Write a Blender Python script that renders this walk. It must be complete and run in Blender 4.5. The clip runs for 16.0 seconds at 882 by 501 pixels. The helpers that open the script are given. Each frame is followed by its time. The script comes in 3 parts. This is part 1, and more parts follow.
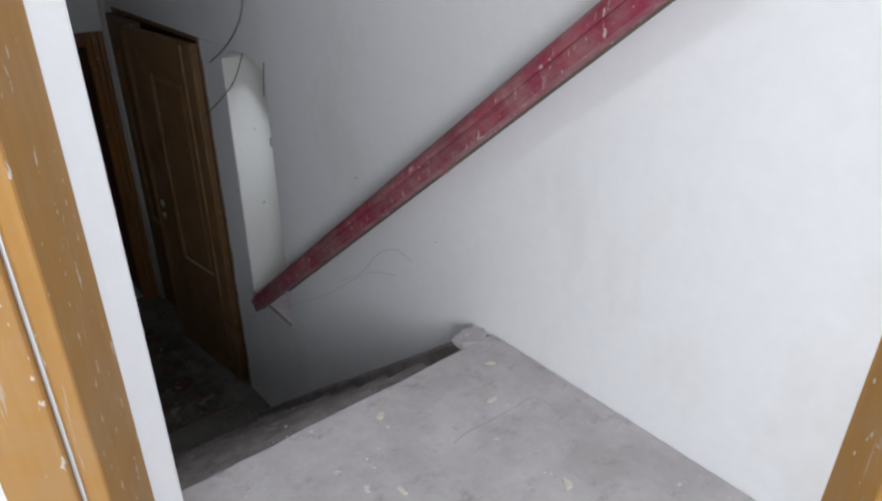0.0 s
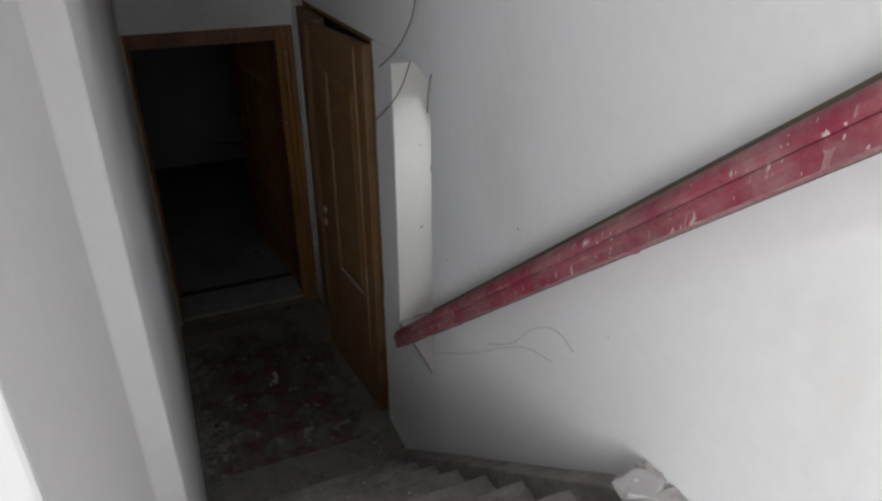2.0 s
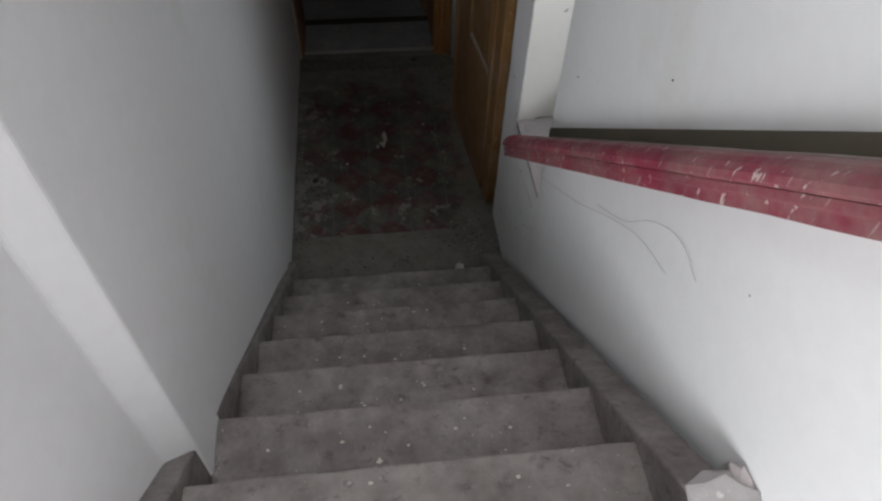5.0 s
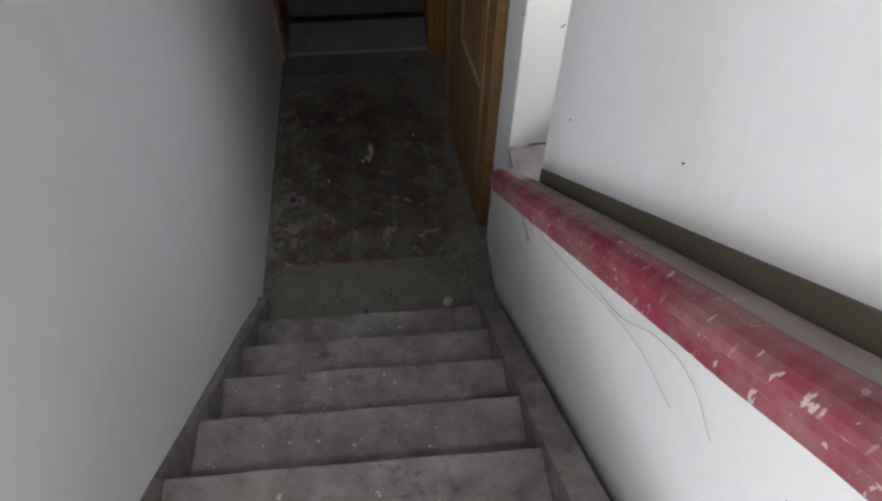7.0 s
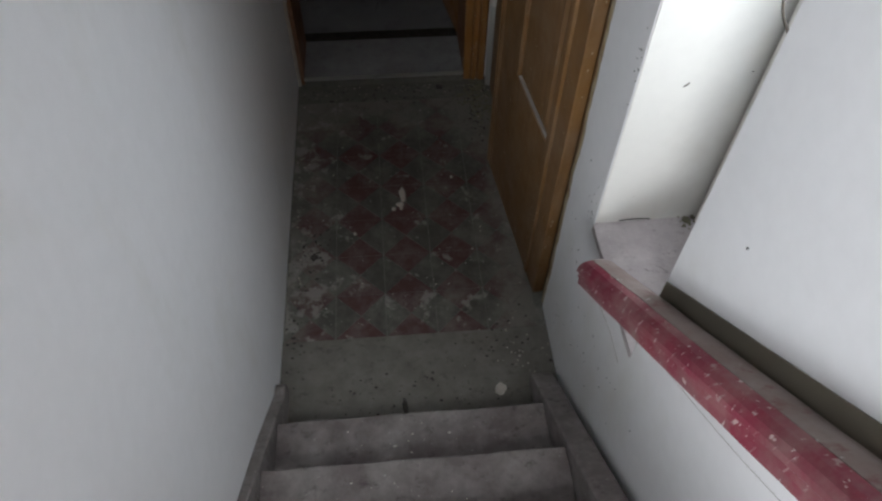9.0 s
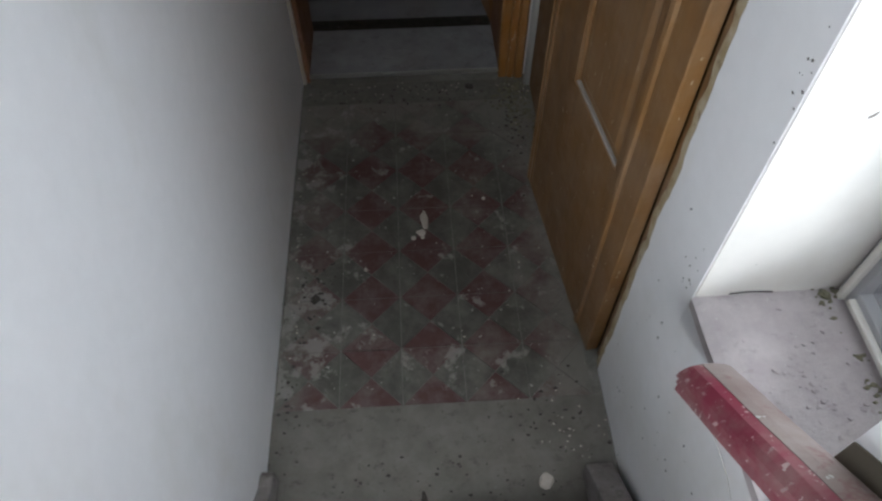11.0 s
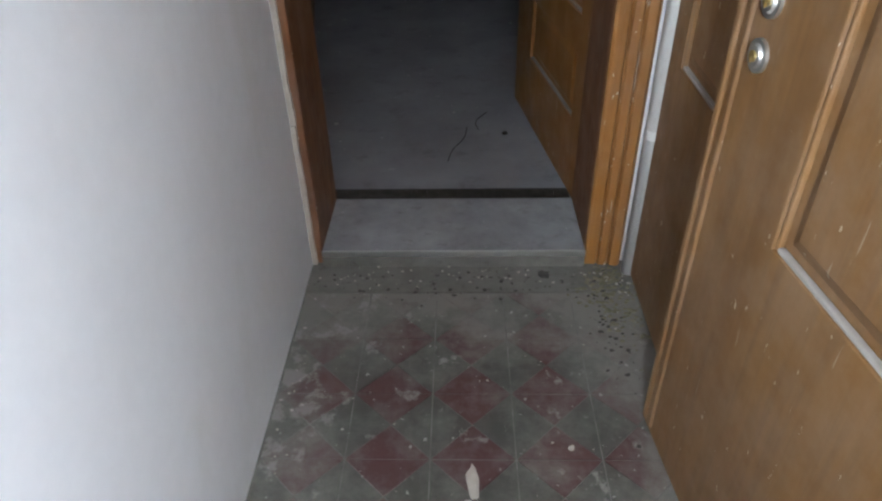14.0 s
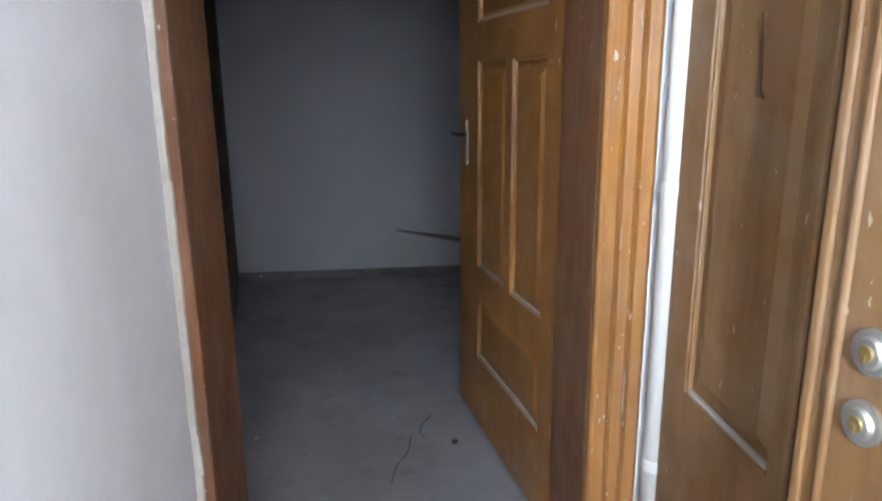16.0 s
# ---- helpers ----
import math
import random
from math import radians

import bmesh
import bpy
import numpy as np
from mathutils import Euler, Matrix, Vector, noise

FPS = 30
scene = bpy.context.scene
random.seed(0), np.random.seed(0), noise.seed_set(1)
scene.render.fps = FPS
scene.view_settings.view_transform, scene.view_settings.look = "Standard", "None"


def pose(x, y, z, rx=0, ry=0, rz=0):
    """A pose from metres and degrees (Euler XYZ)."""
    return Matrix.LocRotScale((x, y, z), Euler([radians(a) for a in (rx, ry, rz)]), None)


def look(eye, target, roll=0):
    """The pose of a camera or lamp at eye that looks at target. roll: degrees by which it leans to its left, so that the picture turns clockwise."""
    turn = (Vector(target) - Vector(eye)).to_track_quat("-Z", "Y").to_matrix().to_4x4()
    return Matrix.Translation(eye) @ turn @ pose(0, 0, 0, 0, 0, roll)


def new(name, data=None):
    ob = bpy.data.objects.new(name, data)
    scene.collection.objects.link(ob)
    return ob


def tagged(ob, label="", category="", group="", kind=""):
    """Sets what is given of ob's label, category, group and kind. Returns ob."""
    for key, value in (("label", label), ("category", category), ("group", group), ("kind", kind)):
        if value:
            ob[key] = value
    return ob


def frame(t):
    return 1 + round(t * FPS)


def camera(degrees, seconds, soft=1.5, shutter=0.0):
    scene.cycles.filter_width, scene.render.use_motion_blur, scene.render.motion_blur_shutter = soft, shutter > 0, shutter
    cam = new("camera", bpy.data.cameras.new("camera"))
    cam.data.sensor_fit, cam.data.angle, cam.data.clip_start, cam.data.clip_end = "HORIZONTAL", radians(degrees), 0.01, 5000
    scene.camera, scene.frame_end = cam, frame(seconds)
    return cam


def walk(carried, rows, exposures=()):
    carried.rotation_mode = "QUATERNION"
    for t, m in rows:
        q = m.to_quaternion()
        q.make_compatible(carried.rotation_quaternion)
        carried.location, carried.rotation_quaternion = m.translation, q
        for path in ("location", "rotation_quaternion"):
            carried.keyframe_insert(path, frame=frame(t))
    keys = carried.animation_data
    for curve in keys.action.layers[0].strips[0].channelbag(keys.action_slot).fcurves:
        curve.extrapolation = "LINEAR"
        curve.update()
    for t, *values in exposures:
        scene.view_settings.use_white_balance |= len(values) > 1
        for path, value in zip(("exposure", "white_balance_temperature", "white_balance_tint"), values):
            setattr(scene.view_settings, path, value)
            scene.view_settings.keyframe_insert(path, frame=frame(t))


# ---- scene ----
cam = camera(66.2, 16.0, soft=2.4)
PATH = [
    (0, (-0.645, -3.438, 2.718), (0.501, -2.084, 1.795), 0.4),
    (0.5, (-0.582, -3.296, 2.701), (0.57, -1.944, 1.78), 0.3),
    (1, (-0.488, -3.189, 2.683), (0.641, -1.82, 1.76), 0.0),
    (1.5, (-0.333, -3.068, 2.686), (0.563, -1.545, 1.749), -0.8),
    (2, (-0.271, -2.988, 2.658), (0.421, -1.358, 1.73), -0.1),
    (2.5, (-0.224, -2.849, 2.674), (0.37, -1.18, 1.747), -0.3),
    (3, (-0.177, -2.772, 2.673), (0.369, -1.045, 1.825), -0.5),
    (3.5, (-0.079, -2.66, 2.657), (0.309, -0.924, 1.742), -0.9),
    (4, (-0.043, -2.637, 2.649), (0.191, -1.078, 1.418), 0.2),
    (4.2, (-0.028, -2.625, 2.623), (0.179, -1.21, 1.224), 1.4),
    (6.3, (0.192, -2.219, 2.567), (0.326, -0.992, 0.994), 0.9),
    (6.5, (0.214, -2.193, 2.552), (0.346, -0.96, 0.982), 0.8),
    (7, (0.206, -2.117, 2.493), (0.333, -0.887, 0.92), 0.9),
    (7.5, (0.169, -1.945, 2.415), (0.285, -0.723, 0.836), 0.9),
    (8, (0.151, -1.8, 2.417), (0.272, -0.577, 0.84), 1.1),
    (8.2, (0.132, -1.754, 2.395), (0.257, -0.53, 0.819), 1.3),
    (10.3, (0.015, -1.267, 2.12), (0.14, -0.08, 0.515), 0.8),
    (10.5, (0.02, -1.23, 2.071), (0.13, -0.042, 0.466), 0.5),
    (11, (0.069, -1.068, 1.99), (0.137, 0.115, 0.379), -0.1),
    (11.5, (0.062, -0.984, 1.91), (0.043, 0.2, 0.298), -0.7),
    (12, (0.043, -0.842, 1.816), (-0.004, 0.334, 0.199), -1.8),
    (12.5, (0.027, -0.767, 1.725), (-0.004, 0.421, 0.116), -1.0),
    (13, (0.082, -0.631, 1.604), (0.043, 0.635, 0.056), -1.2),
    (13.5, (0.083, -0.525, 1.494), (0.029, 0.817, 0.011), -1.4),
    (14, (0.075, -0.378, 1.323), (0.014, 1.232, 0.138), -1.5),
    (14.5, (0.113, -0.205, 1.209), (0.034, 1.484, 0.141), -1.7),
    (15, (0.141, -0.076, 1.134), (0.044, 1.753, 0.33), -1.9),
    (15.5, (0.064, -0.011, 1.216), (-0.021, 1.924, 0.717), -0.8),
    (16, (0.006, 0.006, 1.313), (0.187, 1.936, 0.823), -0.6),
]
EXPOSURES = [(0, -1.3, 6300, 10), (0.5, -1.75, 6650, 9), (1, -1.75, 6650, 9), (1.5, -1.4, 6650, 9), (2, -1.03, 6650, 9), (3, -0.84, 6600, 9), (4, -0.66, 6600, 9),
             (6.5, -0.26, 6600, 9), (7.5, 0.0, 6550, 9), (8, 0.12, 6550, 9), (10.5, 0.8, 6250, 8), (12, 1.47, 6300, 8), (13, 1.92, 6200, 8),
             (14, 2.82, 6000, 8), (15, 3.45, 5900, 7), (16, 3.75, 5750, 7)]
walk(cam, [(t, look(eye, target, roll)) for t, eye, target, roll in PATH], EXPOSURES)

# ---- world, light, exposure ----
world = bpy.data.worlds.new("sky")
scene.world = world
world.use_nodes = True
wn = world.node_tree.nodes
sky = wn.new("ShaderNodeTexSky")
sky.sky_type = "NISHITA"
sky.sun_disc = False
sky.sun_elevation, sky.sun_rotation = radians(67), radians(309)
wn["Background"].inputs["Strength"].default_value = 0.05
world.node_tree.links.new(sky.outputs[0], wn["Background"].inputs["Color"])
sun = new("sun", bpy.data.lights.new("sun", "SUN"))
sun.data.energy, sun.data.angle, sun.data.color = 3.0, radians(0.5), (1, 0.95, 0.88)
sun.matrix_world = look((0, 0, 20), (10, -8, -10))


def area_lamp(name, eye, target, w, h, power, color, spread=180):
    """An area lamp for light from a real or an added opening."""
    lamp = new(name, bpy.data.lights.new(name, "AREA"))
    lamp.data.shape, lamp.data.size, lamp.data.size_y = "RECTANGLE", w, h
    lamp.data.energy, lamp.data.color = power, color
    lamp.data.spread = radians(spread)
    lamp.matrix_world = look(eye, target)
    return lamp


# Unseen overhead lamp, added in place of a light carried with the camera.
area_lamp("standin_lamp_stairhead", (-0.30, -3.0, 4.05), (0.45, -1.7, 1.3), 0.3, 0.3, 15, (0.94, 0.97, 1.0), 80)
# Added lamp behind the starting point, replacing the same carried light.
area_lamp("standin_lamp_upper_room", (-1.5, -5.18, 2.95), (0.3, -1.6, 1.6), 1.4, 1.2, 185, (0.94, 0.97, 1.0))
area_lamp("daylight_stair_window", (0.905, -0.56, 1.62), (-0.4, -0.45, 0.85), 0.36, 0.7, 1.95, (0.86, 0.93, 1.0), 140)


# ---- materials ----
def material(name, rough=0.7, metal=0.0):
    m = bpy.data.materials.new(name)
    m.use_nodes = True
    b = m.node_tree.nodes["Principled BSDF"]
    b.inputs["Roughness"].default_value, b.inputs["Metallic"].default_value = rough, metal
    return m, m.node_tree, b


def node(tree, kind, **values):
    n = tree.nodes.new(kind)
    for key, value in values.items():
        n.inputs[key].default_value = value
    return n


def noise_of(tree, scale, detail=4.0, rough=0.6, stretch=(1, 1, 1)):
    co = tree.nodes.new("ShaderNodeNewGeometry")
    mp = node(tree, "ShaderNodeMapping", Scale=stretch)
    tree.links.new(co.outputs["Position"], mp.inputs["Vector"])
    n = node(tree, "ShaderNodeTexNoise", Scale=scale, Detail=detail, Roughness=rough)
    tree.links.new(mp.outputs[0], n.inputs["Vector"])
    return n.outputs["Fac"]


def ramp(tree, fac, stops):
    r = tree.nodes.new("ShaderNodeValToRGB")
    el = r.color_ramp.elements
    while len(el) < len(stops):
        el.new(0.5)
    for e, (p, c) in zip(el, stops):
        e.position = p
        e.color = (*c, 1) if len(c) == 3 else c
    tree.links.new(fac, r.inputs[0])
    return r.outputs[0]


def blend(tree, fac, a, b):
    n = tree.nodes.new("ShaderNodeMix")
    n.data_type = "RGBA"
    for sock, v in ((n.inputs[0], fac), (n.inputs[6], a), (n.inputs[7], b)):
        if isinstance(v, (tuple, float)):
            sock.default_value = (*v, 1) if isinstance(v, tuple) else v
        else:
            tree.links.new(v, sock)
    return n.outputs[2]


def bump(tree, b, height, strength=0.3, distance=0.002):
    n = node(tree, "ShaderNodeBump", Strength=strength, Distance=distance)
    tree.links.new(height, n.inputs["Height"])
    tree.links.new(n.outputs[0], b.inputs["Normal"])


def grey(v):
    return (v, v, v)


def paint_material(name, base, stain, stain_from=0.62, rough=0.75, speck=0.0):
    """Wall paint: broad stains, fine mottling, roller relief, a few dark specks."""
    m, t, b = material(name, rough)
    broad = ramp(t, noise_of(t, 1.7, 5, 0.6, (1, 1, 0.55)), [(stain_from, grey(0)), (0.86, grey(1))])
    fine = ramp(t, noise_of(t, 26, 4), [(0.3, grey(0.965)), (0.7, grey(1))])
    col = blend(t, broad, base, stain)
    mul = t.nodes.new("ShaderNodeMix")
    mul.data_type, mul.blend_type = "RGBA", "MULTIPLY"
    mul.inputs[0].default_value = 1
    t.links.new(col, mul.inputs[6])
    t.links.new(fine, mul.inputs[7])
    col = mul.outputs[2]
    if speck:
        sp = ramp(t, noise_of(t, 34, 2, 0.5), [(speck, grey(0)), (speck + 0.02, grey(1))])
        col = blend(t, sp, col, (0.16, 0.14, 0.12))
    t.links.new(col, b.inputs["Base Color"])
    bump(t, b, noise_of(t, 140, 3), 0.12, 0.001)
    return m


def wood_material(name, light, dark, rough=0.4, grain=(60, 60, 3), chips=0.68, chip=(0.62, 0.57, 0.5), dust=0.0, figure=1.0):
    """Varnished wood: long grain, broad tones of old varnish, small pale chips, scrapes and dust. figure: how strong the grain is."""
    m, t, b = material(name, rough)
    g = noise_of(t, 1.0, 6, 0.65, grain)
    deep = tuple(l + (d - l) * figure for l, d in zip(light, dark))
    col = ramp(t, g, [(0.30, deep), (0.55, light), (0.78, tuple(min(1, c * (1 + 0.2 * figure)) for c in light))])
    honey = ramp(t, noise_of(t, 3.1, 3, 0.55, (1.6, 1.6, 0.5)), [(0.48, grey(0)), (0.70, grey(0.55))])
    col = blend(t, honey, col, (min(1, light[0] * 1.35), light[1] * 1.30, light[2] * 1.05))
    old = ramp(t, noise_of(t, 2.2, 5, 0.65, (1, 1, 0.5)), [(0.45, grey(0)), (0.75, grey(0.75))])
    col = blend(t, old, col, dark)
    scrape = ramp(t, noise_of(t, 30, 4, 0.6, (2.2, 2.2, 0.16)), [(chips - 0.01, grey(0)), (chips + 0.03, grey(0.55))])
    col = blend(t, scrape, col, tuple(c * 0.8 for c in chip))
    col = blend(t, ramp(t, noise_of(t, 13, 3, 0.55, (1, 1, 0.4)), [(chips + 0.05, grey(0)), (chips + 0.07, grey(0.7))]), col, chip)
    ch = ramp(t, noise_of(t, 75, 3, 0.6, (1, 1, 0.35)), [(chips, grey(0)), (chips + 0.02, grey(0.9))])
    col = blend(t, ch, col, chip)
    if dust:
        d = ramp(t, noise_of(t, 7, 5, 0.7), [(0.40, grey(0)), (0.8, grey(dust))])
        col = blend(t, d, col, (0.40, 0.36, 0.31))
    t.links.new(col, b.inputs["Base Color"])
    r = ramp(t, noise_of(t, 9, 4), [(0.3, grey(rough)), (0.8, grey(min(1, rough + 0.3)))])
    t.links.new(r, b.inputs["Roughness"])
    bump(t, b, g, 0.2 * figure, 0.001)
    return m


def dusty_material(name, base, dust, dark, amount=0.5, rough=0.9, scale=6.0, relief=0.5, drops=0.8):
    """Old cement or clay under dust, dirt patches and pale paint drops."""
    m, t, b = material(name, rough)
    n1 = ramp(t, noise_of(t, scale, 6, 0.68), [(0.38, grey(0)), (0.72, grey(1))])
    col = blend(t, n1, base, dust)
    n2 = ramp(t, noise_of(t, scale * 2.3, 5, 0.7, (1, 1.3, 1)), [(0.56, grey(0)), (0.72, grey(amount))])
    col = blend(t, n2, col, dark)
    n3 = ramp(t, noise_of(t, scale * 7, 3, 0.5), [(0.70, grey(0)), (0.73, grey(drops))])
    col = blend(t, n3, col, (0.55, 0.54, 0.51))
    t.links.new(col, b.inputs["Base Color"])
    bump(t, b, noise_of(t, 70, 5, 0.7), relief, 0.003)
    return m


M_WALL = paint_material("white_wall_paint", (0.80, 0.80, 0.81), (0.66, 0.645, 0.59), 0.54, speck=0.80)
M_WALL_OLD = paint_material("flaking_white_paint", (0.76, 0.74, 0.70), (0.52, 0.44, 0.34), 0.5, speck=0.74)
M_PLASTER = dusty_material("bare_plaster", (0.40, 0.355, 0.36), (0.50, 0.46, 0.455), (0.26, 0.22, 0.22), 0.6, scale=11, relief=0.8)
M_CEIL = paint_material("ceiling_paint", (0.78, 0.78, 0.77), (0.60, 0.57, 0.52))
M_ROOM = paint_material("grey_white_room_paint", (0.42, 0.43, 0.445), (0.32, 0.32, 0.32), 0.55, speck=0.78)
M_CEMENT = dusty_material("dusty_cement", (0.145, 0.137, 0.118), (0.21, 0.20, 0.178), (0.075, 0.068, 0.058), 0.8, scale=9, drops=0.12)
M_LANDING = dusty_material("worn_cement_landing", (0.33, 0.305, 0.305), (0.44, 0.42, 0.42), (0.21, 0.185, 0.185), 0.7, scale=5.5)
M_STEP = dusty_material("worn_painted_step", (0.16, 0.136, 0.132), (0.30, 0.28, 0.268), (0.082, 0.064, 0.064), 0.85, scale=9, drops=0.35)
M_ROOMFLOOR = dusty_material("room_cement_floor", (0.25, 0.25, 0.262), (0.33, 0.33, 0.345), (0.15, 0.148, 0.145), 0.6, scale=2.5)
M_GROUT = dusty_material("pale_grout", (0.13, 0.125, 0.11), (0.27, 0.265, 0.24), (0.09, 0.085, 0.075), 0.8, scale=9)


def tile_material(name, base, worn):
    """Cement tile under a film of dust that thickens to the doorway and along both walls, with pale splashes."""
    m, t, b = material(name, 0.7)
    geo = t.nodes.new("ShaderNodeNewGeometry")
    sep = t.nodes.new("ShaderNodeSeparateXYZ")
    t.links.new(geo.outputs["Position"], sep.inputs[0])

    def edge(axis, a, z):
        n = node(t, "ShaderNodeMapRange")
        n.inputs[1].default_value, n.inputs[2].default_value = a, z
        t.links.new(sep.outputs[axis], n.inputs[0])
        return n.outputs[0]

    def add(p, q, k):
        n = t.nodes.new("ShaderNodeMath")
        n.operation = "MULTIPLY_ADD"
        n.inputs[1].default_value = k
        t.links.new(p, n.inputs[0])
        t.links.new(q, n.inputs[2])
        return n.outputs[0]

    f = noise_of(t, 5.5, 7, 0.72)
    f = add(edge("Y", 0.85, 1.25), f, 0.28)
    f = add(edge("X", 0.36, 0.56), f, 0.22)
    f = add(edge("X", -0.18, -0.40), f, 0.13)
    dust = ramp(t, f, [(0.45, grey(0.06)), (0.58, grey(0.42)), (0.74, grey(0.95))])
    col = blend(t, ramp(t, noise_of(t, 21, 5, 0.7), [(0.4, grey(0)), (0.7, grey(0.7))]), base, worn)
    col = blend(t, dust, col, (0.215, 0.205, 0.18))
    g = add(edge("X", -0.12, -0.38), noise_of(t, 8.5, 6, 0.66), 0.10)
    g = add(edge("Y", 0.55, 0.1), g, 0.03)
    spill = ramp(t, g, [(0.605, grey(0)), (0.66, grey(0.8))])
    col = blend(t, spill, col, (0.30, 0.29, 0.265))
    drops = ramp(t, noise_of(t, 48, 3, 0.5), [(0.69, grey(0)), (0.71, grey(0.8))])
    col = blend(t, drops, col, (0.42, 0.41, 0.38))
    t.links.new(col, b.inputs["Base Color"])
    bump(t, b, noise_of(t, 60, 5, 0.7), 0.3, 0.002)
    return m


M_RED = tile_material("red_cement_tile", (0.080, 0.026, 0.026), (0.105, 0.052, 0.050))
M_GREEN = tile_material("grey_green_cement_tile", (0.064, 0.065, 0.053), (0.100, 0.098, 0.084))
M_BROWN = wood_material("brown_varnished_wood", (0.198, 0.102, 0.034), (0.092, 0.043, 0.018), 0.42, grain=(45, 45, 2), chips=0.70, chip=(0.48, 0.42, 0.34), dust=0.20, figure=0.4)
M_ORANGE = wood_material("orange_varnished_wood", (0.29, 0.126, 0.025), (0.17, 0.068, 0.015), 0.30, grain=(90, 90, 3), chips=0.685, dust=0.15, figure=0.6)
M_OCHRE = wood_material("faded_ochre_wood", (0.40, 0.205, 0.048), (0.30, 0.14, 0.034), 0.5, grain=(40, 40, 2), chips=0.66, dust=0.25, figure=0.35)
# Dark wood; on the room's left wall this colour stands for shade.
M_DARKWOOD_SHADE = wood_material("dark_wood_and_shade", (0.10, 0.05, 0.028), (0.045, 0.022, 0.014), 0.5, chips=0.74)
M_JAMB = wood_material("red_brown_jamb_wood", (0.21, 0.088, 0.032), (0.105, 0.040, 0.016), 0.45, chips=0.72, dust=0.2)
M_RAIL = wood_material("dark_red_paint", (0.26, 0.030, 0.062), (0.16, 0.018, 0.038), 0.42, (4, 4, 4), 0.645, (0.62, 0.50, 0.48), dust=0.6)
M_RAILTOP = dusty_material("dust_on_red_rail", (0.24, 0.18, 0.165), (0.33, 0.28, 0.26), (0.18, 0.05, 0.06), 0.8, 0.85, 7, 0.2)
# Olive tone painted for the shadow that the rail throws on the wall.
M_RAIL_SHADOW = paint_material("olive_rail_shadow", (0.17, 0.15, 0.112), (0.11, 0.095, 0.07), 0.4)
M_PIPE = paint_material("white_painted_pipe", (0.58, 0.57, 0.54), (0.5, 0.45, 0.38), 0.6, 0.5)
M_BRICK = dusty_material("orange_brick", (0.42, 0.16, 0.09), (0.50, 0.24, 0.16), (0.30, 0.12, 0.08), 0.5, scale=9)
M_MORTAR = dusty_material("grey_mortar", (0.42, 0.40, 0.37), (0.5, 0.48, 0.45), (0.3, 0.28, 0.25), 0.5)
M_FRAMEGREY = paint_material("grey_window_paint", (0.42, 0.42, 0.44), (0.3, 0.29, 0.28), 0.5, 0.5)
M_CABLE = material("black_cable", 0.6)[0]
M_CABLE.node_tree.nodes["Principled BSDF"].inputs["Base Color"].default_value = (0.03, 0.028, 0.026, 1)
M_HAIR = material("brown_dry_stalk", 0.8)[0]
M_WEB = material("grey_cobweb", 0.9)[0]
M_WEB.node_tree.nodes["Principled BSDF"].inputs["Base Color"].default_value = (0.38, 0.36, 0.33, 1)
M_HAIR.node_tree.nodes["Principled BSDF"].inputs["Base Color"].default_value = (0.16, 0.13, 0.10, 1)
M_CHIP = dusty_material("plaster_crumb", (0.46, 0.42, 0.36), (0.56, 0.53, 0.48), (0.4, 0.36, 0.3), 0.3, scale=30)
M_METAL = material("worn_zinc", 0.38, 0.9)[0]
M_METAL.node_tree.nodes["Principled BSDF"].inputs["Base Color"].default_value = (0.56, 0.56, 0.53, 1)
M_BRASS = material("old_brass", 0.4, 0.9)[0]
M_BRASS.node_tree.nodes["Principled BSDF"].inputs["Base Color"].default_value = (0.5, 0.38, 0.16, 1)
M_PRIMER = paint_material("grey_primer_edge", (0.40, 0.40, 0.41), (0.25, 0.18, 0.12), 0.5, 0.6)
M_OCHREPLASTER = dusty_material("ochre_broken_plaster", (0.34, 0.26, 0.14), (0.52, 0.46, 0.34), (0.15, 0.10, 0.05), 0.8, scale=14)
M_SKIRT = dusty_material("dark_dusty_skirting", (0.13, 0.125, 0.12), (0.20, 0.19, 0.18), (0.08, 0.08, 0.08), 0.5)
M_BLACK = dusty_material("black_dirt_and_shade", (0.04, 0.036, 0.03), (0.08, 0.07, 0.06), (0.02, 0.02, 0.02), 0.5, scale=30)
M_THRESH = dusty_material("dirty_threshold_cement", (0.25, 0.25, 0.255), (0.36, 0.36, 0.365), (0.15, 0.14, 0.14), 0.7, scale=7)
M_LEAFBIT = dusty_material("dry_leaf_crumb", (0.14, 0.13, 0.08), (0.26, 0.24, 0.17), (0.07, 0.06, 0.04), 0.5, scale=40)
M_GLASS, _, glass_shader = material("window_glass", 0.05)
glass_shader.inputs["Transmission Weight"].default_value = 1.0


# ---- mesh helpers ----
def finish(name, bm, mat, parent=None, label="", bevel=0.0, smooth=False):
    """Link a bmesh as one mesh object."""
    bmesh.ops.recalc_face_normals(bm, faces=bm.faces)
    me = bpy.data.meshes.new(name)
    bm.to_mesh(me)
    bm.free()
    for m in mat if isinstance(mat, (list, tuple)) else [mat]:
        me.materials.append(m)
    if smooth:
        for p in me.polygons:
            p.use_smooth = True
    ob = new(name, me)
    if parent:
        ob.parent = parent
    if label:
        tagged(ob, label)
    if bevel:
        md = ob.modifiers.new("edge", "BEVEL")
        md.width, md.segments, md.limit_method, md.angle_limit = bevel, 2, "ANGLE", radians(40)
    return ob


part = finish


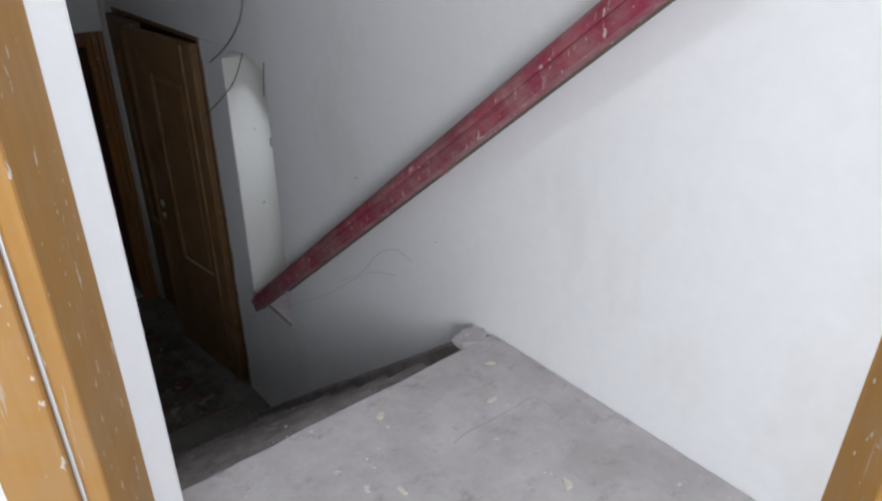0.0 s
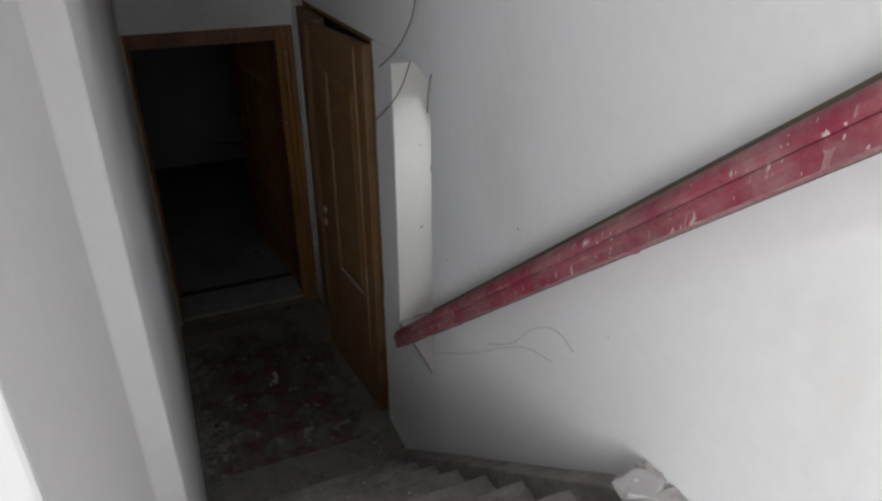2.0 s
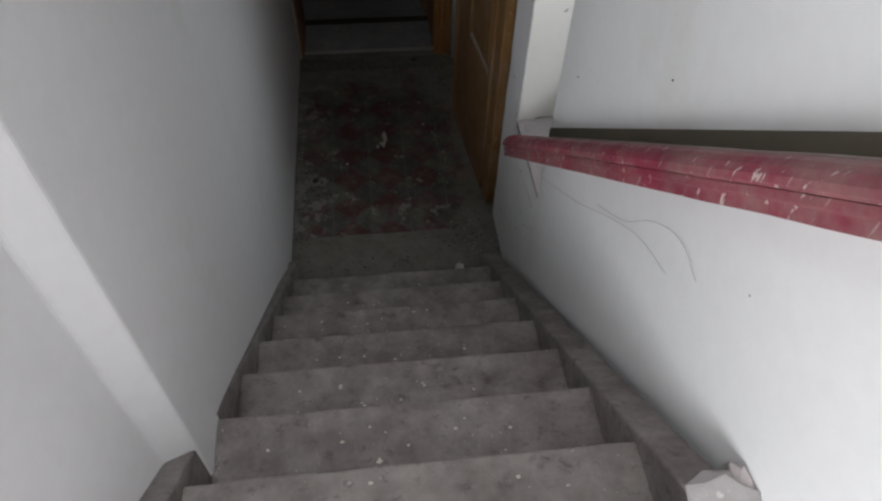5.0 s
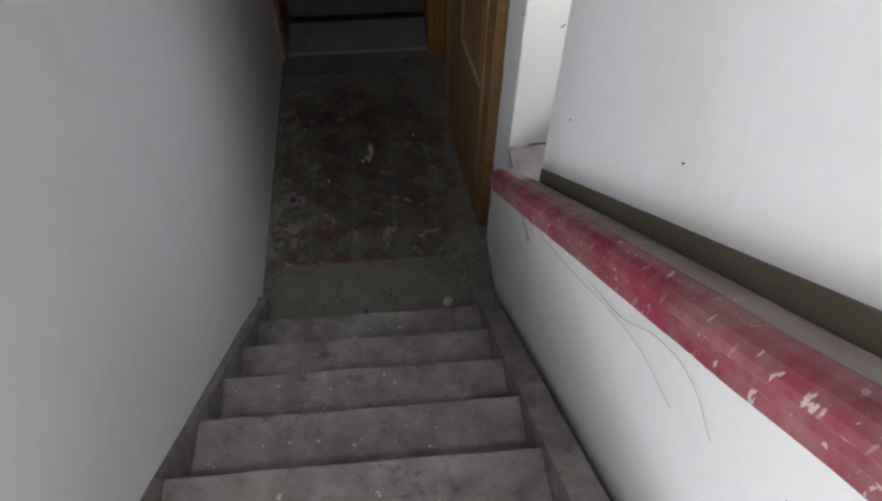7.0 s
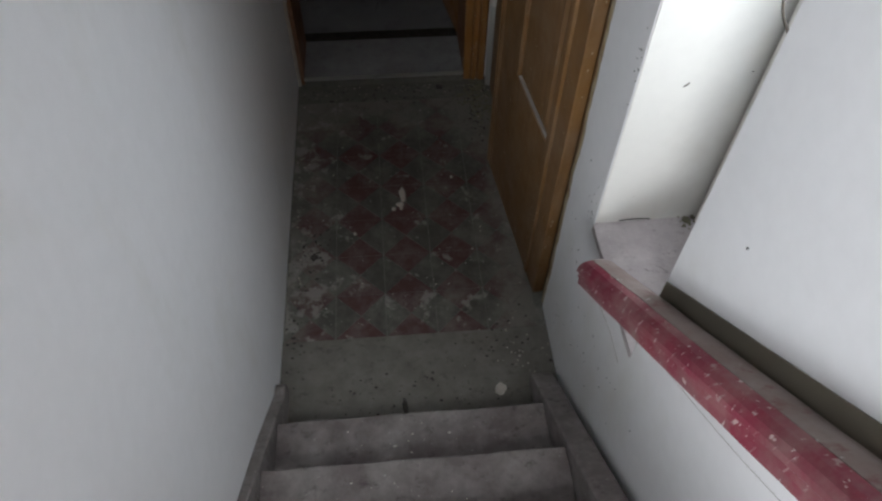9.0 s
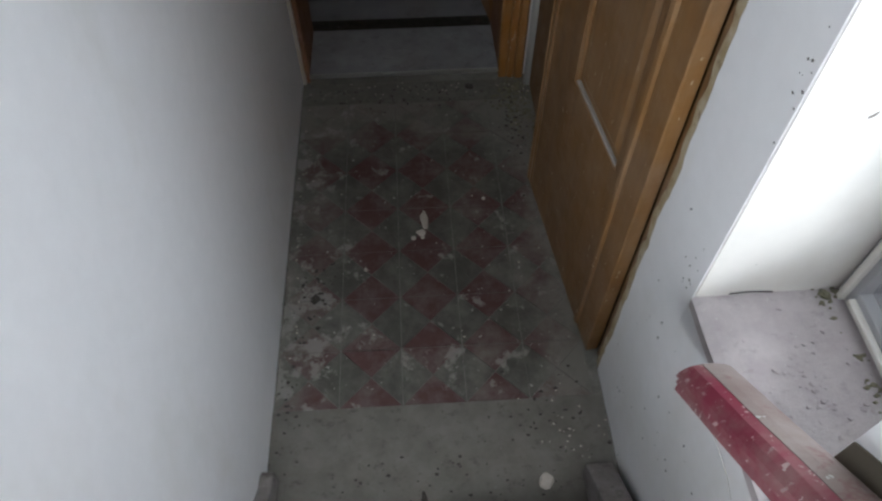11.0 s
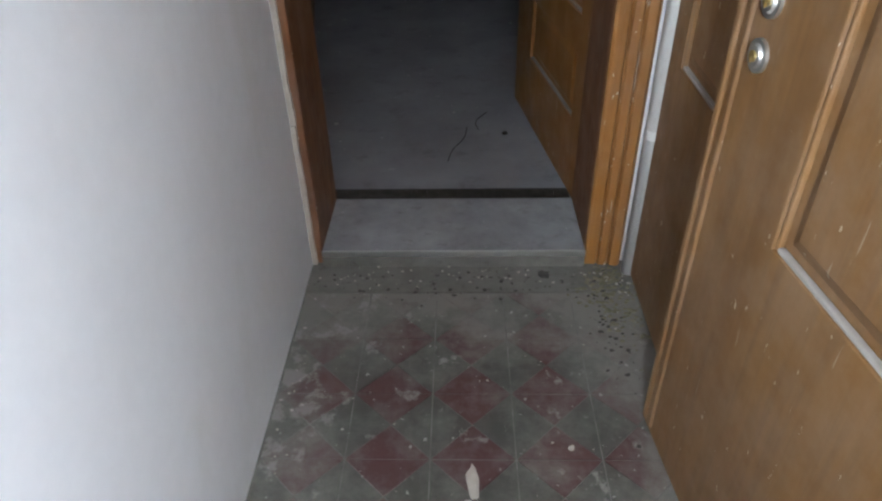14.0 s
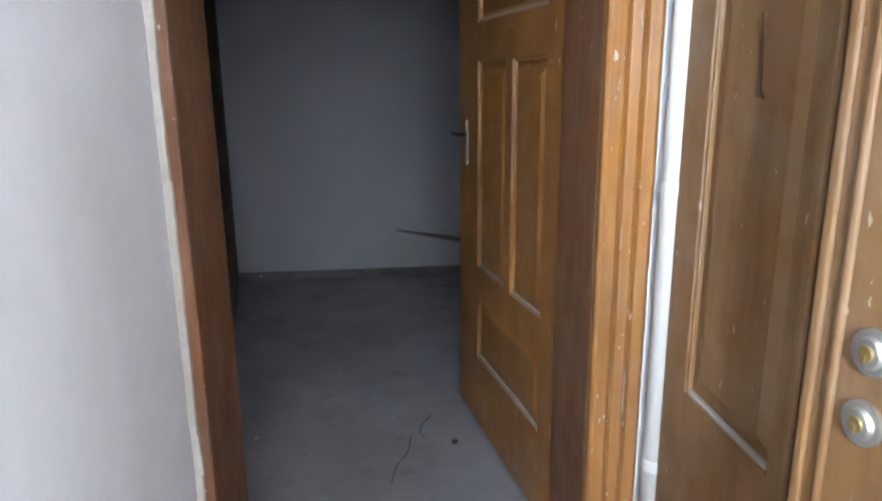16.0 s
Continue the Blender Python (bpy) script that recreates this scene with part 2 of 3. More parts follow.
def box(bm, x0, x1, y0, y1, z0, z1, mi=0):
    vs = [bm.verts.new((x, y, z)) for x in (x0, x1) for y in (y0, y1) for z in (z0, z1)]
    fs = [bm.faces.new([vs[i] for i in q]) for q in ((0, 1, 3, 2), (4, 6, 7, 5), (0, 4, 5, 1), (2, 3, 7, 6), (0, 2, 6, 4), (1, 5, 7, 3))]
    for f in fs:
        f.material_index = mi
    return vs


def prism(bm, outline, axis, a, b, mi=0):
    """Extrude a 2D outline from a to b along an axis; the outline's two numbers are the other axes in order."""
    def at(p, v):
        return {"x": (v, p[0], p[1]), "y": (p[0], v, p[1]), "z": (p[0], p[1], v)}[axis]
    lo = [bm.verts.new(at(p, a)) for p in outline]
    hi = [bm.verts.new(at(p, b)) for p in outline]
    fs = [bm.faces.new(lo), bm.faces.new(hi)]
    for i in range(len(lo)):
        j = (i + 1) % len(lo)
        fs.append(bm.faces.new((lo[i], lo[j], hi[j], hi[i])))
    for f in fs:
        f.material_index = mi
    return fs


def cyl(bm, p, q, r, n=14, r2=None):
    """A capped round bar from p to q."""
    p, q = Vector(p), Vector(q)
    u = (q - p).orthogonal().normalized()
    v = (q - p).normalized().cross(u)
    rings = []
    for c, rr in ((p, r), (q, r if r2 is None else r2)):
        rings.append([bm.verts.new(c + rr * (math.cos(2 * math.pi * i / n) * u + math.sin(2 * math.pi * i / n) * v)) for i in range(n)])
    bm.faces.new(rings[0]), bm.faces.new(rings[1])
    for i in range(n):
        j = (i + 1) % n
        bm.faces.new((rings[0][i], rings[0][j], rings[1][j], rings[1][i]))


def empty(name, m=None, **tags):
    ob = new(name)
    ob.empty_display_size = 0.1
    if m is not None:
        ob.matrix_world = m
    return tagged(ob, **tags)


def strand(name, points, r, mat, label, category):
    """A thin stalk or cable along a smooth line."""
    cu = bpy.data.curves.new(name, "CURVE")
    cu.dimensions, cu.bevel_depth, cu.bevel_resolution, cu.resolution_u = "3D", r, 1, 6
    sp = cu.splines.new("BEZIER")
    sp.bezier_points.add(len(points) - 1)
    for bp, p in zip(sp.bezier_points, points):
        bp.co, bp.handle_left_type, bp.handle_right_type = p, "AUTO", "AUTO"
    cu.materials.append(mat)
    return tagged(new(name, cu), label, category)


def roughen(bm, amount, seed):
    for v in bm.verts:
        v.co += amount * noise.noise_vector(v.co * 9 + Vector((seed, 0, 0)))


# ---- plan ----
XL, XR = -0.405, 0.63
TOP = 1.5
RISERS, RISE, GO, Y1 = 8, 0.1875, 0.2257, -0.61
YTOP = Y1 - GO * (RISERS - 1)
CEIL = 4.0
DEND = 1.345

# ---- walls ----
bm = bmesh.new()
prism(bm, [(-0.486, -2.502), (-0.428, -2.455), (-0.415, -1.91), (-0.363, -1.87), (XL, -0.7), (XL, 1.38), (-0.60, 1.38), (-0.72, -1.9), (-0.72, -2.37)], "z", -0.15, CEIL)
tagged(finish("wall_left", bm, M_WALL, bevel=0.006), "smooth white painted stairwell wall with faint stains", "wall", kind="structure")

WY0, WY1, WS, WT = -0.775, -0.35, 0.815, 2.055
RX = 0.93
bm = bmesh.new()
box(bm, XR, RX, -3.175, WY0, -0.15, CEIL)
box(bm, XR, RX, WY0, WY1, -0.15, WS - 0.03)
arch = [(WY0 + (WY1 - WY0) * i / 14, WT + 0.062 * math.sin(math.pi * i / 14) ** 0.8) for i in range(15)]
prism(bm, arch + [(WY1, CEIL), (WY0, CEIL)], "x", XR, RX)
box(bm, XR + 0.006, RX, WY1, -0.125, -0.15, 2.12)
box(bm, XR, RX, WY1, -0.125, 2.12, CEIL)
box(bm, XR, RX, -0.125, 1.30, 2.115, CEIL)
box(bm, XR, RX, 1.30, 1.66, -0.15, CEIL)
tagged(finish("wall_right", bm, M_WALL), "white painted stairwell wall with small arched window", "wall", kind="structure")

bm = bmesh.new()
box(bm, -0.60, -0.40, 1.38, 1.66, -0.15, CEIL)
box(bm, -0.40, XR, 1.36, 1.66, 1.955, CEIL)
box(bm, 0.575, XR, 1.36, 1.66, -0.15, 1.955)
tagged(finish("wall_end", bm, M_WALL), "white wall above and beside the lower doorway", "wall", kind="structure")

# floors
bm = bmesh.new()
box(bm, -0.6, 0.93, -0.75, 1.652, -0.15, -0.0018)
floor = tagged(finish("floor", bm, M_GROUT), "dusty lower landing floor with red and green tiles", "floor", kind="structure")
bm = bmesh.new()
box(bm, -0.6, 0.62, -0.75, -0.202, -0.0016, 0.0022)
box(bm, -0.6, 0.62, 1.203, 1.36, -0.0016, 0.0022)
part("cement_strip", bm, M_CEMENT, floor, "rough dusty cement beside the tiles")

bm = bmesh.new()
box(bm, -0.72, 0.90, -3.6, YTOP - 0.03, TOP - 0.18, TOP - 0.02)
tagged(finish("floor_upper", bm, M_LANDING), "worn grey cement upper landing", "floor", kind="structure")

# lower room
bm = bmesh.new()
box(bm, -1.3, 1.9, 1.653, 4.7, -0.15, 0.0)
tagged(finish("floor_room", bm, M_ROOMFLOOR), "plain grey cement room floor with cracks", "floor", kind="structure")
bm = bmesh.new()
box(bm, -1.3, 1.9, 4.53, 4.70, 0.0, 2.6)
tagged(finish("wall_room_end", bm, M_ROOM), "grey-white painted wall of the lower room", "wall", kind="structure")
# Left wall coloured dark where only shade falls beside the doorway.
bm = bmesh.new()
prism(bm, [(-0.47, 1.66), (-0.95, 4.53), (-1.3, 4.53), (-1.3, 1.66)], "z", 0.0, 2.6)
tagged(finish("wall_room_left", bm, M_DARKWOOD_SHADE), "side wall of the lower room, coloured dark brown for its shade", "wall", kind="structure")
bm = bmesh.new()
box(bm, 1.75, 1.9, 1.66, 4.53, 0.0, 2.6)
box(bm, 0.93, 1.75, 1.66, 1.8, 0.0, 2.6)
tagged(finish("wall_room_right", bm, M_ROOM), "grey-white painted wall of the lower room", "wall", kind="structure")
bm = bmesh.new()
box(bm, -1.3, 1.9, 1.66, 4.7, 2.6, 2.75)
tagged(finish("ceiling_room", bm, M_CEIL), "plain white ceiling of the lower room", "ceiling", kind="structure")
bm = bmesh.new()
box(bm, -0.96, 0.9, 4.515, 4.53, 0.0, 0.055)
tagged(finish("baseboard", bm, M_SKIRT, bevel=0.004), "dark dusty skirting along the room wall", "skirting", kind="structure")

# upper room behind the first doorway; the doorway's wall stands askew
OB = Matrix(((0.88, 0.475, 0, -0.565), (-0.475, 0.88, 0, -2.655), (0, 0, 1, TOP), (0, 0, 0, 1)))
bm = bmesh.new()
box(bm, -2.5, 2.0, -5.3, -3.30, TOP - 0.18, TOP - 0.004)
box(bm, -2.5, -0.44, -3.30, -2.40, TOP - 0.18, TOP - 0.004)
tagged(finish("floor_upper_room", bm, M_LANDING), "grey cement floor of the upper room", "floor", kind="structure")
bm = bmesh.new()
box(bm, -1.9, -0.03, 0.012, 0.165, -0.1, CEIL - TOP)
box(bm, 1.345, 3.1, 0.012, 0.165, -0.1, CEIL - TOP)
box(bm, -0.03, 1.345, 0.012, 0.165, 2.12, CEIL - TOP)
bm.transform(OB)
tagged(finish("wall_upper_door", bm, M_WALL), "white wall round the upper doorway", "wall", kind="structure")
bm = bmesh.new()
box(bm, -2.65, -2.5, -5.3, -1.5, TOP - 0.18, CEIL)
box(bm, 2.0, 2.15, -5.3, -3.10, TOP - 0.18, CEIL)
# The hole in this wall is made up to hold the added lamp.
box(bm, -2.5, -2.25, -5.45, -5.3, TOP - 0.18, CEIL)
box(bm, -0.75, 2.0, -5.45, -5.3, TOP - 0.18, CEIL)
box(bm, -2.25, -0.75, -5.45, -5.3, TOP - 0.18, 2.3)
box(bm, -2.25, -0.75, -5.45, -5.3, 3.6, CEIL)
tagged(finish("wall_upper_room", bm, M_WALL), "white walls of the upper room with an opening added for a lamp", "wall", kind="structure")
bm = bmesh.new()
box(bm, -2.65, 2.15, -5.45, -3.2, CEIL, CEIL + 0.12)
# Gap left for the added stairhead lamp; no rooflight is known.
box(bm, -2.65, -0.50, -3.2, -2.8, CEIL, CEIL + 0.12)
box(bm, -0.10, 2.15, -3.2, -2.8, CEIL, CEIL + 0.12)
box(bm, -2.65, 1.0, -2.8, 1.66, CEIL, CEIL + 0.12)
# Lowered block out of view, added to hold overhead light off the landing.
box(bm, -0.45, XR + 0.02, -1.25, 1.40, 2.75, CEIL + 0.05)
tagged(finish("ceiling", bm, M_CEIL), "unseen white stairwell ceiling with an opening added for a lamp", "ceiling", kind="structure")

# ---- stairs ----
stairs = empty("staircase", pose(0.07, -1.4, 0), label="narrow steep staircase with worn mauve-grey painted treads", category="stairs")
inv = stairs.matrix_world.inverted()
XS0, XS1 = -0.368, 0.520


def staired(name, bm, mat, label="", bevel=0.0):
    ob = part(name, bm, mat, stairs, label, bevel)
    ob.matrix_parent_inverse = inv
    return ob


for k in range(1, RISERS + 1):
    y, z = Y1 - GO * (k - 1), RISE * k
    bm = bmesh.new()
    if k < RISERS:
        box(bm, XS0, XS1, y - GO - 0.028, y, z - 0.035, z)
    else:
        box(bm, -0.43, 0.628, y - 0.98, y, z - 0.04, z)
    bmesh.ops.subdivide_edges(bm, edges=[e for e in bm.edges if abs(e.verts[0].co.x - e.verts[1].co.x) > 0.3], cuts=14)
    for v in bm.verts:
        if v.co.y > y - 0.01:
            v.co += Vector((0, 1, 0.5)) * 0.004 * noise.noise(v.co * 14)
    staired("tread" if k < RISERS else "top_tread", bm, M_STEP if k < RISERS else M_LANDING, "" if k < RISERS else "worn grey cement top step", 0.005)
    bm = bmesh.new()
    box(bm, XS0, XS1, y - 0.045, y - 0.026, z - RISE, z - 0.035)
    staired("riser", bm, M_STEP)


for name, x0, x1, low in (("string_left", -0.42, XS0, -0.41), ("string_right", XS1, 0.598, -0.44)):
    s = RISE / GO
    bm = bmesh.new()
    out = [(low, 0.0), (low + 0.004, 0.065), (low - 0.02, 0.088)]
    ys = [low - 0.05 - (low - 0.05 - YTOP) * i / 24 for i in range(25)]
    out += [(y, RISE + (Y1 - y) * s + 0.028 + 0.004 * noise.noise(Vector((x0 * 30, y * 7, 0)))) for y in ys if RISE + (Y1 - y) * s + 0.028 > 0.09 and y > YTOP + 0.02]
    out += [(YTOP + 0.01, TOP - 0.002), (YTOP + 0.01, TOP - 0.3), (low - 0.35, 0.0)]
    prism(bm, out, "x", x0, x1)
    staired(name, bm, M_STEP, "grey worn board beside the treads", 0.006)

# ---- lower landing tiles ----
def tile_mesh():
    """One square tile of four triangles, red before and behind, green at the sides."""
    bm = bmesh.new()
    h, c, g = 0.0990, 0.012, 0.0013
    corners = [Vector((-h, -h)), Vector((h, -h)), Vector((h, h)), Vector((-h, h))]
    for i in range(4):
        a, b2 = corners[i], corners[(i + 1) % 4]
        mid = (a + b2) / 3
        tri = []
        for p in (a, b2, Vector((0, 0))):
            tri.append(p + (mid - p).normalized() * g * 1.6)
        prism(bm, [tuple(p) for p in tri], "z", -c, 0.0, 0 if i % 2 == 0 else 1)
    bmesh.ops.recalc_face_normals(bm, faces=bm.faces)
    me = bpy.data.meshes.new("tile")
    bm.to_mesh(me)
    bm.free()
    me.materials.append(M_RED), me.materials.append(M_GREEN)
    return me


# ---- handrail ----
RS = 0.825
rail = empty("handrail", pose(0.6, -1.7, 1.85), label="dusty dark red painted wooden handrail fixed along the wall", category="handrail")
rinv = rail.matrix_world.inverted()


def swept(bm, outline, y0, y1, z0, slope, n=40, wobble=0.0, mi=0):
    """Sweep an outline of (x, height) along a sloping line."""
    rings = []
    for i in range(n + 1):
        y = y0 + (y1 - y0) * i / n
        z = z0 - slope * (y - y0)
        d = wobble * noise.noise(Vector((3, y * 8, 1)))
        rings.append([bm.verts.new((x + d, y, z + h + d)) for x, h in outline])
    bm.faces.new(rings[0]), bm.faces.new(rings[-1])
    for a, b2 in zip(rings, rings[1:]):
        for i in range(len(outline)):
            j = (i + 1) % len(outline)
            bm.faces.new((a[i], a[j], b2[j], b2[i]))
    for f in bm.faces:
        f.material_index = mi


def railed(name, bm, mat, label="", smooth=False):
    ob = part(name, bm, mat, rail, label, smooth=smooth)
    ob.matrix_parent_inverse = rinv
    return ob


RY0, RY1, RZ0 = -0.548, -3.02, 0.808
lower = [(0.540, -0.0040), (0.590, -0.0040), (0.590, 0.0425), (0.536, 0.0425), (0.534, 0.0276), (0.540, 0.0202)]
bm = bmesh.new()
swept(bm, lower, RY0, RY1, RZ0, RS, 60, 0.0015)
railed("rail_base", bm, M_RAIL, "dark red lower moulding")
face = [(0.546, 0.0425), (0.582, 0.0425), (0.582, 0.0927), (0.560, 0.0969), (0.545, 0.0918), (0.535, 0.0815), (0.528, 0.0667), (0.527, 0.0536), (0.533, 0.0453)]
bm = bmesh.new()
swept(bm, face, RY0, RY1, RZ0, RS, 60, 0.0015)
railed("rail_face", bm, M_RAIL, "dark red rounded side with scuffs")
cap = [(0.5605, 0.0930), (0.600, 0.0686), (0.617, 0.0686), (0.617, 0.0845), (0.603, 0.0924), (0.580, 0.0986), (0.5605, 0.0984)]
bm = bmesh.new()
swept(bm, cap, RY0, RY1, RZ0, RS, 60, 0.0015)
railed("rail_top", bm, M_RAILTOP, "dust-covered rounded top")
for y in (-1.05, -1.95, -2.85):
    z = RZ0 - RS * (y - RY0)
    bm = bmesh.new()
    box(bm, 0.585, 0.632, y - 0.015, y + 0.015, z + 0.008, z + 0.04)
    railed("bracket", bm, M_RAIL)
# Thin strip along the wall, coloured as the handrail's cast shadow.
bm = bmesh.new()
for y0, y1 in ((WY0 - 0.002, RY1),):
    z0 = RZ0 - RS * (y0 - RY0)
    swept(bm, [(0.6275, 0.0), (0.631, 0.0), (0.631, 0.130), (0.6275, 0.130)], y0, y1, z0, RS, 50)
tagged(finish("trim_rail_shadow", bm, M_RAIL_SHADOW), "olive-brown strip painted on the wall as the handrail shadow", "wall strip", kind="structure")

# ---- window in the stair wall ----
bm = bmesh.new()
prism(bm, [(XR - 0.002, WS - 0.03), (RX, WS - 0.03), (RX, WS + 0.006), (XR + 0.02, WS), (XR - 0.002, WS - 0.006)], "y", WY0 + 0.002, WY1 - 0.002)
bmesh.ops.subdivide_edges(bm, edges=bm.edges[:], cuts=5, use_grid_fill=True)
roughen(bm, 0.002, 4)
sill = tagged(finish("window_sill", bm, M_PLASTER), "dusty rough plaster window sill", "sill", kind="structure")
window = empty("window_1", pose(0.93, -0.56, 0.83), label="small arched stair window with a grey frame", category="window", kind="structure")
winv = window.matrix_world.inverted()


def winded(name, bm, mat, label=""):
    ob = part(name, bm, mat, window, label, 0.003)
    ob.matrix_parent_inverse = winv
    return ob


for y0, y1, z0, z1 in ((WY0 + 0.003, WY0 + 0.045, WS + 0.008, 2.05), (WY1 - 0.05, WY1 - 0.003, WS + 0.008, 2.05), (WY0 + 0.045, WY1 - 0.05, WS + 0.008, WS + 0.055), (WY0 + 0.045, WY1 - 0.05, 2.0, 2.05)):
    bm = bmesh.new()
    box(bm, 0.93, 0.985, y0, y1, z0, z1)
    winded("window_frame", bm, M_FRAMEGREY)
    bm = bmesh.new()
    dy, dz = (0.016, 0.0) if z1 - z0 > 0.3 else (0.0, 0.016)
    box(bm, 0.915, 0.93, y0 + dy, y1 - dy, z0 + dz, z1 - dz)
    winded("bead", bm, M_WALL_OLD, "pale painted bead")
bm = bmesh.new()
box(bm, 0.955, 0.959, WY0 + 0.045, WY1 - 0.05, WS + 0.055, 2.0)
pane = winded("pane", bm, M_GLASS, "dusty clear glass")
pane.visible_shadow = False
# outer reveal below and round the frame
bm = bmesh.new()
box(bm, 0.985, 1.0, WY0 - 0.3, WY0, 0.5, 2.4)
box(bm, 0.985, 1.0, WY1, WY1 + 0.3, 0.5, 2.4)
box(bm, 0.985, 1.0, WY0, WY1, 0.5, WS - 0.01)
tagged(finish("trim_outer_reveal", bm, M_WALL_OLD), "outer edge of the window opening", "reveal", kind="structure")
bm = bmesh.new()
box(bm, XR + 0.003, 0.93, WY1 - 0.004, WY1 - 0.0005, WS, WT)
tagged(finish("trim_reveal", bm, M_WALL_OLD), "flaking cream paint on the window reveal", "reveal", kind="structure")

# ---- brick house outside the window ----
house = empty("brick_house", pose(2.6, 0.2, -1.3), label="orange brick wall of the neighbouring house", category="house")
bm = bmesh.new()
box(bm, 2.605, 2.8, -3.0, 5.0, -1.3, 6.5)
hw = part("wall", bm, M_MORTAR, house)
hw.matrix_parent_inverse = house.matrix_world.inverted()
bm = bmesh.new()
box(bm, -40, 40, -40, 40, -1.42, -1.3)
tagged(finish("ground", bm, M_CEMENT), "bare grey ground outside", "ground", kind="structure")

# ---- doors ----
def panel_leaf(name, m, w, h, mats, panels, label, depth=0.042):
    """A framed door leaf: stiles and rails round fielded panels. panels: (u0, u1, z0, z1)."""
    leaf = empty(name, m, label=label, category="door")
    wood, edge = mats
    us = sorted({0.0, w, *[p[0] for p in panels], *[p[1] for p in panels]})
    zs = sorted({0.0, h, *[p[2] for p in panels], *[p[3] for p in panels]})
    bm = bmesh.new()
    holes = lambda u, z: any(p[0] < u < p[1] and p[2] < z < p[3] for p in panels)
    for u0, u1 in zip(us, us[1:]):
        for z0, z1 in zip(zs, zs[1:]):
            if not holes((u0 + u1) / 2, (z0 + z1) / 2):
                box(bm, u0, u1, -depth / 2, depth / 2, z0, z1)
    bmesh.ops.remove_doubles(bm, verts=bm.verts, dist=1e-5)
    seen = {}
    for f in bm.faces:
        seen.setdefault(tuple(round(c, 4) for c in f.calc_center_median()), []).append(f)
    bmesh.ops.delete(bm, geom=[f for fs in seen.values() if len(fs) > 1 for f in fs], context="FACES")
    part("leaf_frame", bm, wood, leaf, bevel=0.004)
    for u0, u1, z0, z1 in panels:
        bm = bmesh.new()
        box(bm, u0, u1, -0.007, 0.007, z0, z1)
        g = 0.045 if u1 - u0 > 0.2 else 0.028
        for s in (-1, 1):
            a = [(u0 + g * 0.5, z0 + g * 0.5), (u1 - g * 0.5, z0 + g * 0.5), (u1 - g * 0.5, z1 - g * 0.5), (u0 + g * 0.5, z1 - g * 0.5)]
            b2 = [(u0 + g, z0 + g), (u1 - g, z0 + g), (u1 - g, z1 - g), (u0 + g, z1 - g)]
            va = [bm.verts.new((u, s * 0.0072, z)) for u, z in a]
            vb = [bm.verts.new((u, s * 0.016, z)) for u, z in b2]
            bm.faces.new(vb)
            for i in range(4):
                bm.faces.new((va[i], va[(i + 1) % 4], vb[(i + 1) % 4], vb[i]))
        part("panel", bm, wood, leaf)
        for s in (-1, 1):
            bm = bmesh.new()
            r = 0.009
            for a0, a1, c0, c1 in ((u0, u0 + r, z0, z1), (u1 - r, u1, z0, z1), (u0 + r, u1 - r, z1 - r, z1)):
                box(bm, a0, a1, min(s * 0.007, s * 0.018), max(s * 0.007, s * 0.018), c0, c1)
            part("moulding", bm, wood, leaf, bevel=0.003)
            bm = bmesh.new()
            box(bm, u0 + r, u1 - r, min(s * 0.007, s * 0.019), max(s * 0.007, s * 0.019), z0, z0 + r)
            part("ledge", bm, edge, leaf, "panel ledge grey with dust", 0.003)
    return leaf


def on(leaf, name, bm, mat, label="", bevel=0.0):
    return part(name, bm, mat, leaf, label, bevel)


M_LEDGE = dusty_material("dust_on_ledge", (0.27, 0.25, 0.225), (0.36, 0.34, 0.315), (0.25, 0.18, 0.12), 0.4, scale=12)

# brown double door in the right-hand wall
near_a = math.degrees(math.atan2(0.765, -0.085))
door_near = panel_leaf("door_leaf", pose(0.622, -0.045, 0.008, 0, 0, near_a), 0.77, 2.07, (M_BROWN, M_LEDGE), [(0.15, 0.51, 0.70, 1.86)],
                       "scratched brown wooden door leaf standing slightly open")
for z, mat in ((1.027, M_METAL), (0.945, M_METAL)):
    bm = bmesh.new()
    cyl(bm, (0.680, 0.021, z - 0.008), (0.680, 0.027, z - 0.008), 0.026, 24)
    cyl(bm, (0.680, 0.027, z - 0.008), (0.680, 0.032, z - 0.008), 0.019, 24, 0.016)
    rose = on(door_near, "lock_rose", bm, mat, "round worn zinc lock rose")
    bm = bmesh.new()
    cyl(bm, (0.680, 0.032, z - 0.008), (0.680, 0.0345, z - 0.008), 0.009, 16)
    box(bm, 0.6775, 0.6825, 0.0345, 0.036, z - 0.018, z - 0.008)
    part("lock_cylinder", bm, M_BRASS, rose, "old brass cylinder")
bm = bmesh.new()
box(bm, 0.752, 0.768, 0.0212, 0.029, 0.02, 2.05)
on(door_near, "edge_moulding", bm, M_BROWN, "worn edge moulding", 0.004)
bm = bmesh.new()
prism(bm, [(0.722, 0.0212), (0.724, 0.026), (0.729, 0.028), (0.735, 0.026), (0.738, 0.0212)], "z", 0.02, 2.05)
on(door_near, "cover_strip", bm, M_BROWN, "worn rounded cover strip", 0.002)
bm = bmesh.new()
prism(bm, [(0.09, 0.0212), (0.095, 0.030), (0.112, 0.032), (0.120, 0.026), (0.130, 0.0212)], "z", 0.02, 2.05)
on(door_near, "hinge_strip", bm, M_BROWN, "worn rounded strip by the hinges", 0.002)
door_far = panel_leaf("door_leaf", pose(0.618, 0.765, 0.008, 0, 0, 90), 0.525, 2.07, (M_BROWN, M_LEDGE), [(0.13, 0.42, 0.70, 1.86)],
                      "closed dark brown wooden door leaf beside a white pipe")
